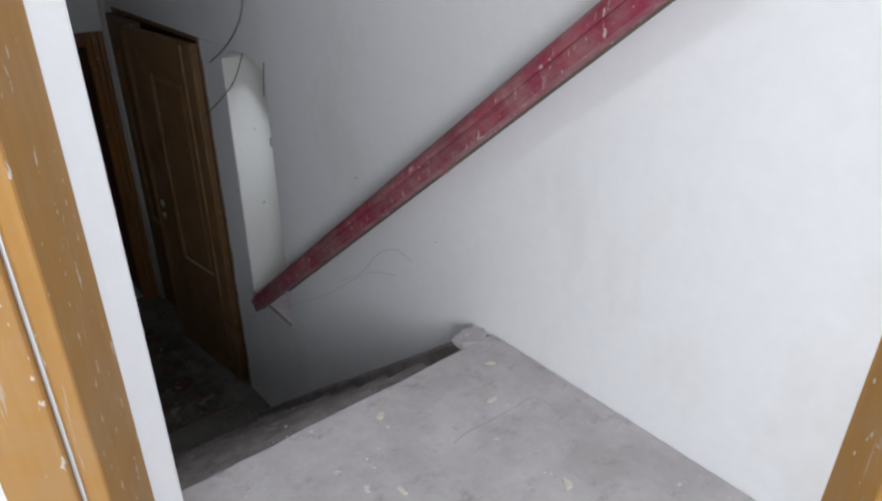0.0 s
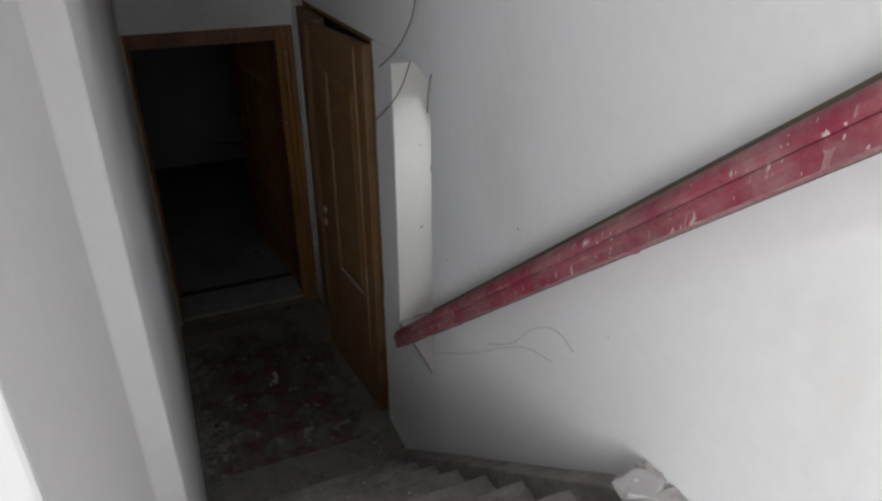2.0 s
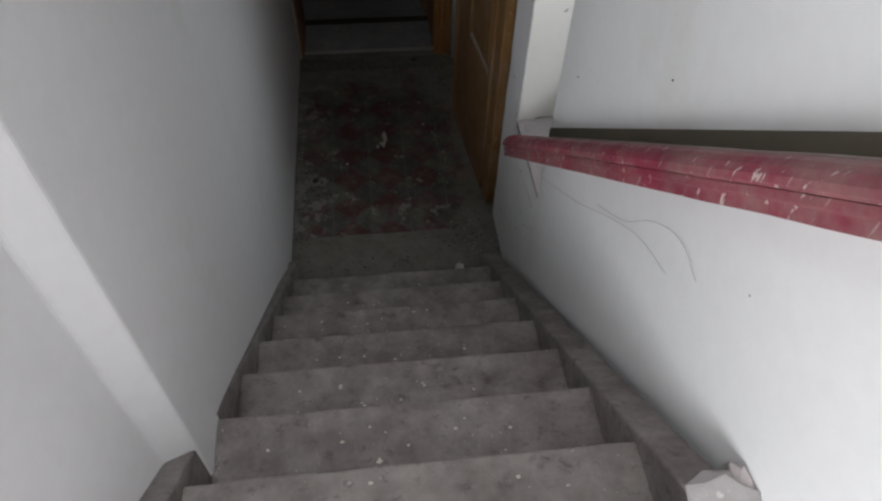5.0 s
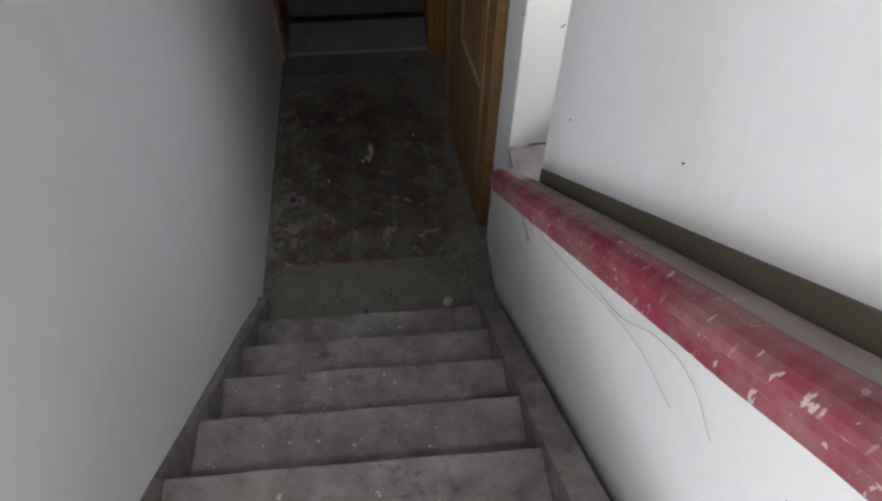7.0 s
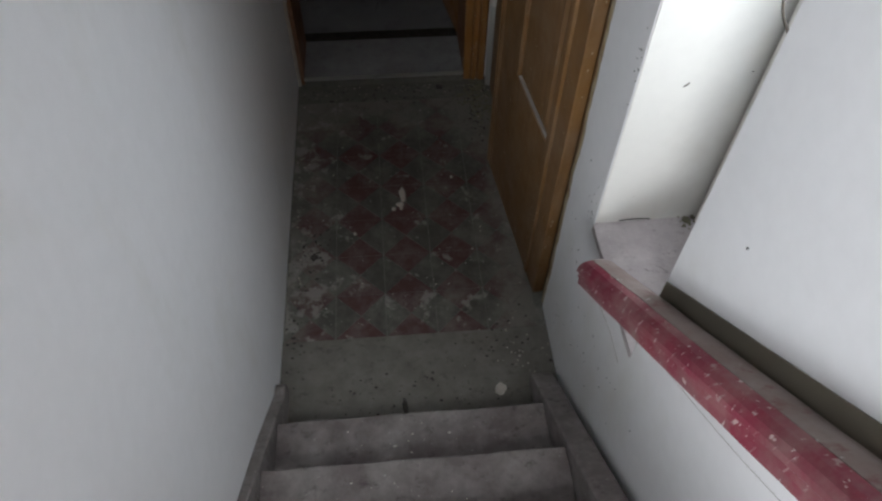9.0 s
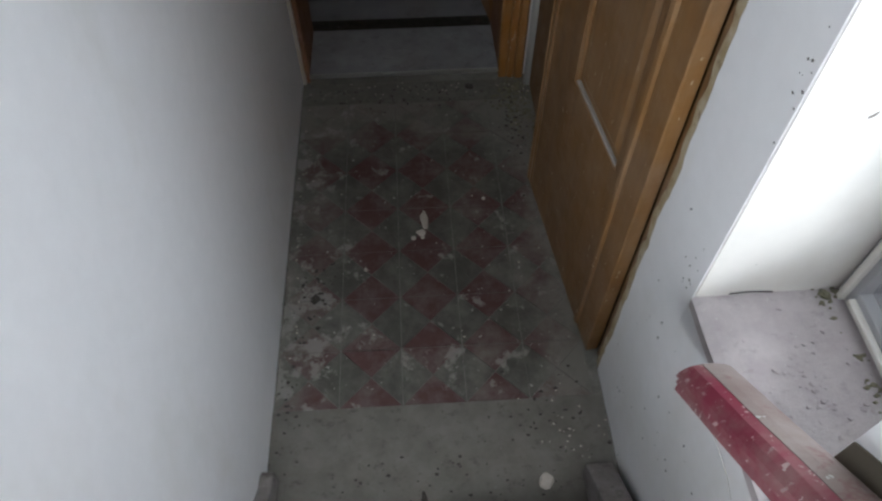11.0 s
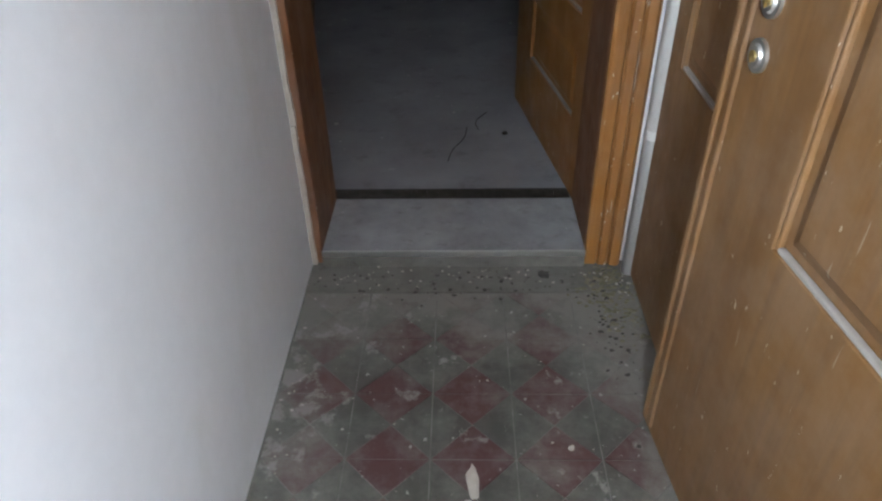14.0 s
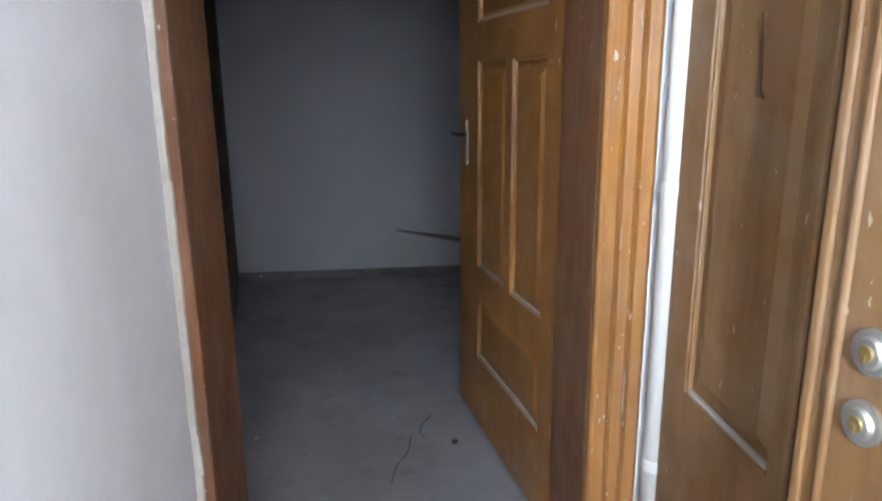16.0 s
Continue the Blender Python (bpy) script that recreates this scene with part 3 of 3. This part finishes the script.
bm = bmesh.new()
box(bm, 0.0, 0.045, 0.0212, 0.026, 0.3, 2.06)
on(door_far, "edge_strip", bm, M_PRIMER, "grey worn strip along the meeting edge", 0.003)
bm = bmesh.new()
box(bm, 0.07, 0.092, 0.0212, 0.032, 0.62, 1.95)
on(door_far, "edge_moulding", bm, M_BROWN, "worn raised moulding", 0.006)
bm = bmesh.new()
prism(bm, [(0.25, 1.27), (0.275, 1.275), (0.28, 1.40), (0.268, 1.36), (0.262, 1.285)], "y", 0.0165, 0.0185)
on(door_far, "bare_patch", bm, M_DARKWOOD_SHADE, "dark patch where varnish has peeled")
bm = bmesh.new()
for y0, y1, z0, z1 in ((-0.124, -0.052, 0.0, 2.114), (1.292, 1.299, 0.0, 2.114), (-0.049, 1.292, 2.086, 2.114)):
    box(bm, 0.640, 0.76, y0, y1, z0, z1)
tagged(finish("door_frame", bm, M_BROWN, bevel=0.003), "dark brown wooden frame of the double door", "door frame", kind="structure")
bm = bmesh.new()
box(bm, 0.76, 0.80, -0.124, 1.299, 0.0, 2.11)
tagged(finish("door_backing", bm, M_DARKWOOD_SHADE), "dark boards closing the opening behind the double door", "boards", kind="structure")

# broken plaster edge beside the brown door
bm = bmesh.new()
edge = []
for i in range(90):
    z = 2.11 * i / 89
    edge.append((-0.112 + 0.016 * noise.noise(Vector((z * 6, 3, 0))) + 0.008 * noise.noise(Vector((z * 31, 8, 0))), z))
prism(bm, [(-0.3497, 0.0)] + edge + [(-0.3497, 2.1195)], "x", XR, XR + 0.0065)
tagged(finish("trim_plaster", bm, M_WALL), "white plaster broken along its edge at the door", "plaster", kind="structure")
bm = bmesh.new()
edge = [(y + 0.030 + 0.010 * noise.noise(Vector((z * 17, 5, 2))), z) for y, z in edge]
prism(bm, [(-0.16, 0.0)] + edge + [(-0.16, 2.11)], "x", XR + 0.003, XR + 0.013)
tagged(finish("trim_plaster_core", bm, M_OCHREPLASTER), "bare ochre plaster at the broken edge", "plaster", kind="structure")

# lower doorway: frame, threshold, open varnished leaf
frame2 = empty("door_2", pose(0.05, 1.5, 0), label="orange varnished door frame with worn chipped edges", category="door frame", kind="structure")
finv = frame2.matrix_world.inverted()


def framed(name, bm, mat, label="", bevel=0.004):
    ob = part(name, bm, mat, frame2, label, bevel)
    ob.matrix_parent_inverse = finv
    return ob


bm = bmesh.new()
box(bm, -0.399, -0.368, 1.352, 1.66, 0.0, 1.90)
framed("jamb", bm, M_JAMB, "dark red-brown jamb")
bm = bmesh.new()
box(bm, 0.462, 0.574, 1.372, 1.66, 0.0, 1.90)
framed("jamb", bm, M_JAMB, "dark red-brown jamb")
bm = bmesh.new()
box(bm, -0.399, 0.574, 1.372, 1.66, 1.885, 1.953)
framed("head", bm, M_JAMB, "dark brown head")
bm = bmesh.new()
prism(bm, [(0.462, 1.371), (0.462, 1.348), (0.470, 1.342), (0.498, 1.342), (0.503, 1.350), (0.508, 1.338), (0.530, 1.335), (0.536, 1.347), (0.542, 1.334), (0.564, 1.331), (0.5742, 1.340), (0.5742, 1.371)], "z", 0.0, 1.96)
framed("casing", bm, M_ORANGE, "orange varnished moulded casing", 0.002)
bm = bmesh.new()
box(bm, -0.399, 0.462, 1.345, 1.371, 1.875, 1.96)
framed("casing_head", bm, M_JAMB, "brown varnished top casing")
bm = bmesh.new()
for i in range(40):
    z0 = 1.96 * i / 40
    d = 0.004 * noise.noise(Vector((1, 2, z0 * 9)))
    box(bm, -0.404, -0.389 + d, 1.340 + d, 1.352, z0, z0 + 0.049)
framed("chipped_edge", bm, M_CHIP, "pale chipped plaster edge", 0.0)
threshold = empty("threshold", pose(0.047, 1.49, 0), label="raised grey cement threshold with a pale metal strip", category="threshold")
tinv = threshold.matrix_world.inverted()
bm = bmesh.new()
prism(bm, [(1.336, 0.0), (1.336, 0.062), (1.65, 0.060), (1.652, 0.0)], "x", -0.3675, 0.4615)
part("slab", bm, M_THRESH, threshold, bevel=0.004).matrix_parent_inverse = tinv
bm = bmesh.new()
prism(bm, [(1.331, 0.0), (1.329, 0.043), (1.3355, 0.043), (1.3355, 0.0)], "x", -0.3675, 0.4615)
bmesh.ops.subdivide_edges(bm, edges=[e for e in bm.edges if abs(e.verts[0].co.x - e.verts[1].co.x) > 0.3], cuts=24)
for v in bm.verts:
    if v.co.y < 1.334:
        v.co.y += 0.003 * noise.noise(v.co * 20)
part("front_edge", bm, M_CEMENT, threshold, "worn dusty cement front").matrix_parent_inverse = tinv
bm = bmesh.new()
box(bm, -0.367, 0.461, 1.3275, 1.3355, 0.0435, 0.0635)
part("metal_strip", bm, M_METAL, threshold, "thin pale metal strip", 0.002).matrix_parent_inverse = tinv

# Black strip laid down as the shadow behind the raised threshold.
bm = bmesh.new()
box(bm, -0.462, 0.47, 1.655, 1.802, 0.0, 0.007)
tagged(finish("threshold_shade", bm, M_BLACK, bevel=0.002), "black strip on the room floor in place of the threshold shadow", "board")
leaf2_a = math.degrees(math.atan2(0.95, -0.154))
door2 = panel_leaf("door_leaf", pose(0.498, 1.684, 0.015, 0, 0, leaf2_a), 0.945, 1.90, (M_ORANGE, M_LEDGE),
                   [(0.126, 0.712, 0.275, 0.515), (0.126, 0.375, 0.63, 1.355), (0.435, 0.712, 0.63, 1.355), (0.126, 0.712, 1.485, 1.78)],
                   "orange varnished panelled door leaf standing open")
bm = bmesh.new()
box(bm, 0.838, 0.854, 0.021, 0.024, 0.99, 1.15)
plate = on(door2, "lock_plate", bm, M_METAL, "narrow worn lock plate")
bm = bmesh.new()
cyl(bm, (0.846, 0.024, 1.10), (0.846, 0.055, 1.10), 0.007, 10)
box(bm, 0.838, 0.918, 0.050, 0.060, 1.094, 1.106)
on(door2, "handle", bm, M_CABLE, "short dark handle stub", 0.002)

# upper doorway frame
frame3 = empty("door_3", pose(0.0, -3.1, TOP), label="faded ochre wooden upper door frame with scrapes", category="door frame", kind="structure")
f3 = frame3.matrix_world.inverted()
def upper_frame(name, mat, label, *dims):
    bm = bmesh.new()
    box(bm, *dims)
    bm.transform(OB)
    o = part(name, bm, mat, frame3, label, 0.006)
    o.matrix_parent_inverse = f3


upper_frame("jamb", M_OCHRE, "scratched faded ochre jamb", -0.028, 0.0, 0.004, 0.176, -0.003, 2.10)
upper_frame("jamb", M_OCHRE, "scratched faded ochre jamb", 1.302, 1.342, 0.004, 0.176, -0.003, 2.10)
upper_frame("head", M_OCHRE, "", -0.028, 1.342, 0.004, 0.176, 2.10, 2.118)
upper_frame("casing", M_OCHRE, "faded ochre casing", -0.115, -0.032, -0.008, 0.010, -0.003, 2.16)

# ---- pipe beside the doorway ----
pipe = empty("pipe", pose(0.600, 1.305, 0.0), label="white painted drain pipe in the corner of the landing", category="pipe")
bm = bmesh.new()
cyl(bm, (0, 0, 0), (0, 0, 2.62), 0.0255, 28)
part("tube", bm, M_PIPE, pipe, smooth=True)
for z in (0.478, 1.097, 1.72, 2.3):
    bm = bmesh.new()
    cyl(bm, (0, 0, z - 0.014), (0, 0, z + 0.014), 0.0275, 24)
    part("clip", bm, M_PIPE, pipe, "painted pipe clip", 0.002)


# ---- small things ----
def lump(name, x, y, z, sx, sy, sz, mat, label, category, seed, turn=0.0, group=""):
    """A broken flat crumb resting on a surface."""
    bm = bmesh.new()
    bmesh.ops.create_icosphere(bm, subdivisions=2, radius=1)
    for v in bm.verts:
        v.co += 0.45 * noise.noise_vector(v.co * 1.3 + Vector((seed, seed * 0.7, 0)))
        v.co.z = max(-0.4, min(0.5, v.co.z))
        v.co = Vector((v.co.x * sx, v.co.y * sy, (v.co.z + 0.4) * sz))
    ob = finish(name, bm, mat)
    ob.matrix_world = pose(x, y, z, 0, 0, turn)
    return tagged(ob, label, category, group)


lump("plaster_chip", 0.098, 0.535, 0.0012, 0.014, 0.042, 0.008, M_CHIP, "long pale plaster chip lying on the tiles", "plaster chip", 1, 4, "plaster crumbs on the landing")
for x, y, sx, sy, seed in ((0.085, 0.475, 0.014, 0.018, 2), (0.055, 0.452, 0.010, 0.009, 3), (0.088, 0.453, 0.008, 0.007, 9), (0.409, -0.461, 0.020, 0.026, 4), (0.33, 0.63, 0.006, 0.006, 6), (-0.12, 0.32, 0.007, 0.006, 7)):
    lump("plaster_chip", x, y, 0.0012, sx, sy, 0.012, M_CHIP, "small pale plaster crumb lying on the landing floor", "plaster chip", seed, seed * 40, "plaster crumbs on the landing")
for x, y, sx, sy, seed in ((0.054, -0.505, 0.030, 0.010, 11), (-0.295, 0.204, 0.016, 0.018, 12), (0.33, 1.284, 0.020, 0.014, 13)):
    lump("dirt_clod", x, y, 0.0012, sx, sy, 0.012, M_BLACK, "small clod of dry black dirt on the floor", "dirt", seed, seed * 25)
lump("broken_plaster", 0.572, YTOP + 0.03, TOP - 0.033, 0.065, 0.055, 0.04, M_LANDING, "broken lump of cement at the stair head", "broken plaster", 21, 15)
lump("broken_plaster", 0.615, YTOP + 0.06, TOP - 0.06, 0.02, 0.05, 0.06, M_PLASTER, "crumbling plaster at the stair head beside the wall", "broken plaster", 24, 5)
for x, y, seed in ((0.515, -2.30, 31), (0.40, -2.42, 32), (0.13, -2.28, 33), (0.33, -2.75, 34), (0.02, -2.52, 35)):
    lump("plaster_chip", x, y, TOP, 0.009, 0.016, 0.008, M_CHIP, "small pale plaster chip lying on the upper landing", "plaster chip", seed, seed * 31, "plaster chips on the upper landing")


def scatter(name, spots, n, size, mat, label, category, seed):
    """Loose crumbs too many to count, as one mesh."""
    rnd = random.Random(seed)
    bm = bmesh.new()
    for _ in range(n):
        cx, cy, rx, ry, z = rnd.choice(spots)
        x, y = cx + rnd.gauss(0, rx), cy + rnd.gauss(0, ry)
        s = size * rnd.uniform(0.4, 1.5)
        a = rnd.uniform(0, 6.28)
        pts = [(x + s * math.cos(a + k) * rnd.uniform(0.6, 1.2), y + 0.7 * s * math.sin(a + k) * rnd.uniform(0.6, 1.2)) for k in (0, 1.6, 3.1, 4.7)]
        prism(bm, pts, "z", z, z + s * rnd.uniform(0.25, 0.6))
    return tagged(finish(name, bm, mat), label, category, kind="stuff")


scatter("leaf_litter", [(0.53, 1.27, 0.035, 0.028, 0.0015), (0.545, 1.10, 0.03, 0.08, 0.0015), (0.50, 1.19, 0.05, 0.05, 0.0015)], 260, 0.0070, M_LEAFBIT, "crumbs of dry leaves and plaster by the pipe", "litter", 5)
scatter("plaster_dust", [(0.54, 1.26, 0.03, 0.03, 0.0015), (0.2, 1.28, 0.2, 0.02, 0.0015), (-0.2, 1.27, 0.10, 0.025, 0.0015), (-0.36, 0.5, 0.015, 0.45, 0.0015), (0.50, -0.30, 0.06, 0.09, 0.0015), (0.15, 0.5, 0.25, 0.4, 0.0015)], 190, 0.0040, M_CHIP, "small crumbs of fallen plaster on the landing", "plaster dust", 6)
scatter("dirt_crumbs", [(0.1, 1.27, 0.25, 0.022, 0.0015), (0.0, 1.22, 0.25, 0.03, 0.0022), (0.50, 1.05, 0.03, 0.12, 0.0022), (-0.36, -0.2, 0.02, 0.12, 0.0015), (0.45, -0.28, 0.10, 0.07, 0.0015), (-0.30, 0.22, 0.05, 0.09, 0.0015), (0.1, -0.45, 0.25, 0.05, 0.0015)], 330, 0.0055, M_BLACK, "dark crumbs of dirt on the landing", "dirt", 7)
spots = [(0.08, Y1 - GO * k - 0.11, 0.20, 0.05, RISE * (k + 1) + 0.0005) for k in range(7)]
scatter("paint_flakes", spots, 120, 0.0045, M_CHIP, "pale flakes of paint on the stair treads", "paint flakes", 8)
scatter("sill_crumbs", [(0.79, -0.56, 0.06, 0.10, WS + 0.005)], 90, 0.005, M_PLASTER, "crumbs of plaster on the window sill", "crumbs", 9)

def wall_flecks(name, spots, n, size, mat, label, category, seed):
    """Flecks of dirt and lifted paint on the stair wall, as one mesh."""
    rnd = random.Random(seed)
    bm = bmesh.new()
    for _ in range(n):
        cy, cz, ry, rz = rnd.choice(spots)
        y, z = cy + rnd.gauss(0, ry), cz + rnd.gauss(0, rz)
        s = size * rnd.uniform(0.3, 1.4)
        tall = rnd.uniform(0.5, 2.2)
        pts = [(y + s * math.cos(k) * rnd.uniform(0.4, 1.2), z + tall * s * math.sin(k) * rnd.uniform(0.4, 1.2)) for k in (0, 1.1, 2.3, 3.3, 4.4, 5.4)]
        if -0.345 < y < -0.15 or (z < 0.78 and y < -0.15):
            prism(bm, pts, "x", XR - 0.0012, XR + 0.002)
    return tagged(finish(name, bm, mat), label, category, kind="stuff")


wall_flecks("wall_dirt", [(-0.30, 0.84, 0.015, 0.04), (-0.33, 1.32, 0.008, 0.05), (-0.24, 0.62, 0.06, 0.12), (-0.55, 0.42, 0.14, 0.16), (-0.28, 0.25, 0.08, 0.12), (-0.7, 0.60, 0.10, 0.08)], 60, 0.0026, M_SKIRT, "dark flecks of dirt and peeling paint on the wall", "dirt", 14)
scatter("window_dirt", [(0.895, WY1 - 0.025, 0.012, 0.012, WS + 0.007), (0.90, -0.56, 0.008, 0.10, WS + 0.007)], 70, 0.006, M_LEAFBIT, "dead leaves and dirt in the corner of the sill", "dirt", 15)

STALK = ("thin dry brown stalk hanging by the window", "stalk")
strand("dry_stalk", [(0.60, -0.735, 2.40), (0.60, -0.69, 2.30), (0.60, -0.633, 2.237), (0.602, -0.493, 2.138), (0.612, -0.253, 2.025)], 0.0023, M_HAIR, *STALK)
strand("dry_stalk", [(0.605, -0.645, 2.127), (0.60, -0.537, 1.998), (0.60, -0.40, 1.90), (0.602, -0.221, 1.797), (0.60, -0.08, 1.71)], 0.0023, M_HAIR, *STALK)
strand("dry_stalk", [(0.622, -0.80, 2.11), (0.60, -0.828, 2.06), (0.606, -0.80, 1.976)], 0.0022, M_HAIR, *STALK)
strand("dry_stalk", [(0.634, -0.772, 1.735), (0.66, -0.70, 1.725), (0.70, -0.62, 1.73)], 0.0026, M_HAIR, *STALK)
WEB = ("thin grey strand of cobweb trailing on the wall", "cobweb")
strand("cobweb_strand", [(0.61, -0.794, 0.93), (0.622, -1.152, 1.158), (0.622, -1.424, 1.366), (0.621, -1.553, 1.449), (0.624, -1.682, 1.488)], 0.0006, M_WEB, *WEB)
strand("cobweb_strand", [(0.617, -1.30, 1.30), (0.622, -1.45, 1.40), (0.620, -1.596, 1.55), (0.622, -1.70, 1.601), (0.625, -1.777, 1.584)], 0.0007, M_WEB, *WEB)
strand("plaster_crack", [(0.70, WY1 - 0.0045, WS + 0.006), (0.74, WY1 - 0.0045, WS + 0.010), (0.79, WY1 - 0.0045, WS + 0.007)], 0.0022, M_CABLE, "dark crack along the foot of the window reveal", "crack")
strand("plaster_crack", [(0.214, -2.478, TOP + 0.0002), (0.262, -2.470, TOP + 0.0002), (0.335, -2.476, TOP + 0.0002), (0.42, -2.480, TOP + 0.0002), (0.503, -2.491, TOP + 0.0002), (0.505, -2.57, TOP + 0.0002)], 0.0006, M_HAIR, "hairline crack in the cement of the upper landing", "crack")
strand("cobweb_strand", [(0.560, -0.62, 0.86), (0.600, -0.70, 0.78), (0.626, -0.74, 0.70)], 0.0007, M_WEB, *WEB)
# Tiny studs added to show dark spots on the wall.
for y, z in ((-1.443, 1.80), (-0.93, 1.44), (-0.215, 0.93), (-0.30, 0.62)):
    bm = bmesh.new()
    cyl(bm, (0.6345, y, z), (0.627, y, z - 0.001), 0.0018, 8)
    tagged(finish("nail", bm, M_CABLE), "small dark stud made for a dark spot on the white wall", "nail", "nails in the wall")

stick = bmesh.new()
cyl(stick, (0.60, 4.25, 0.29), (0.12, 4.20, 0.39), 0.020, 10, 0.004)
cyl(stick, (0.60, 4.25, 0.29), (0.66, 4.30, 0.0), 0.020, 10, 0.022)
tagged(finish("branch", stick, M_HAIR), "dry bent branch standing behind the open door", "branch")
for pts in (((0.10, 2.33, 0.001), (0.085, 2.22, 0.001), (0.04, 2.12, 0.001), (0.02, 2.02, 0.001)), ((0.19, 2.48, 0.001), (0.14, 2.38, 0.001), (0.15, 2.30, 0.001))):
    strand("straw", pts, 0.0022, M_CABLE, "dark bent straw lying on the room floor", "straw")
lump("dirt_clod", 0.262, 2.262, 0.0, 0.011, 0.011, 0.010, M_BLACK, "small clod of dry black dirt on the floor", "dirt", 41)

# ---- pieces: tiles ----
tile = tile_mesh()
for i in range(5):
    for j in range(7):
        ob = new("tile", tile)
        ob.location = (-0.3 + 0.2 * i, -0.1 + 0.2 * j, 0.0006 * random.uniform(-1, 1) + 0.0005)
        ob.rotation_euler = (random.uniform(-0.004, 0.004), random.uniform(-0.004, 0.004), 0)
        ob.parent = floor

# bricks of the house outside
bk = bmesh.new()
box(bk, -0.012, 0.03, -0.11, 0.11, -0.032, 0.032)
bk_me = bpy.data.meshes.new("brick")
bk.to_mesh(bk_me)
bk.free()
bk_me.materials.append(M_BRICK)
for r in range(30):
    for c in range(9):
        ob = new("brick", bk_me)
        ob.location = (2.605 + random.uniform(-0.004, 0.004), -0.3 + 0.235 * c + (0.117 if r % 2 else 0), -0.98 + 0.078 * r)
        ob.parent = hw
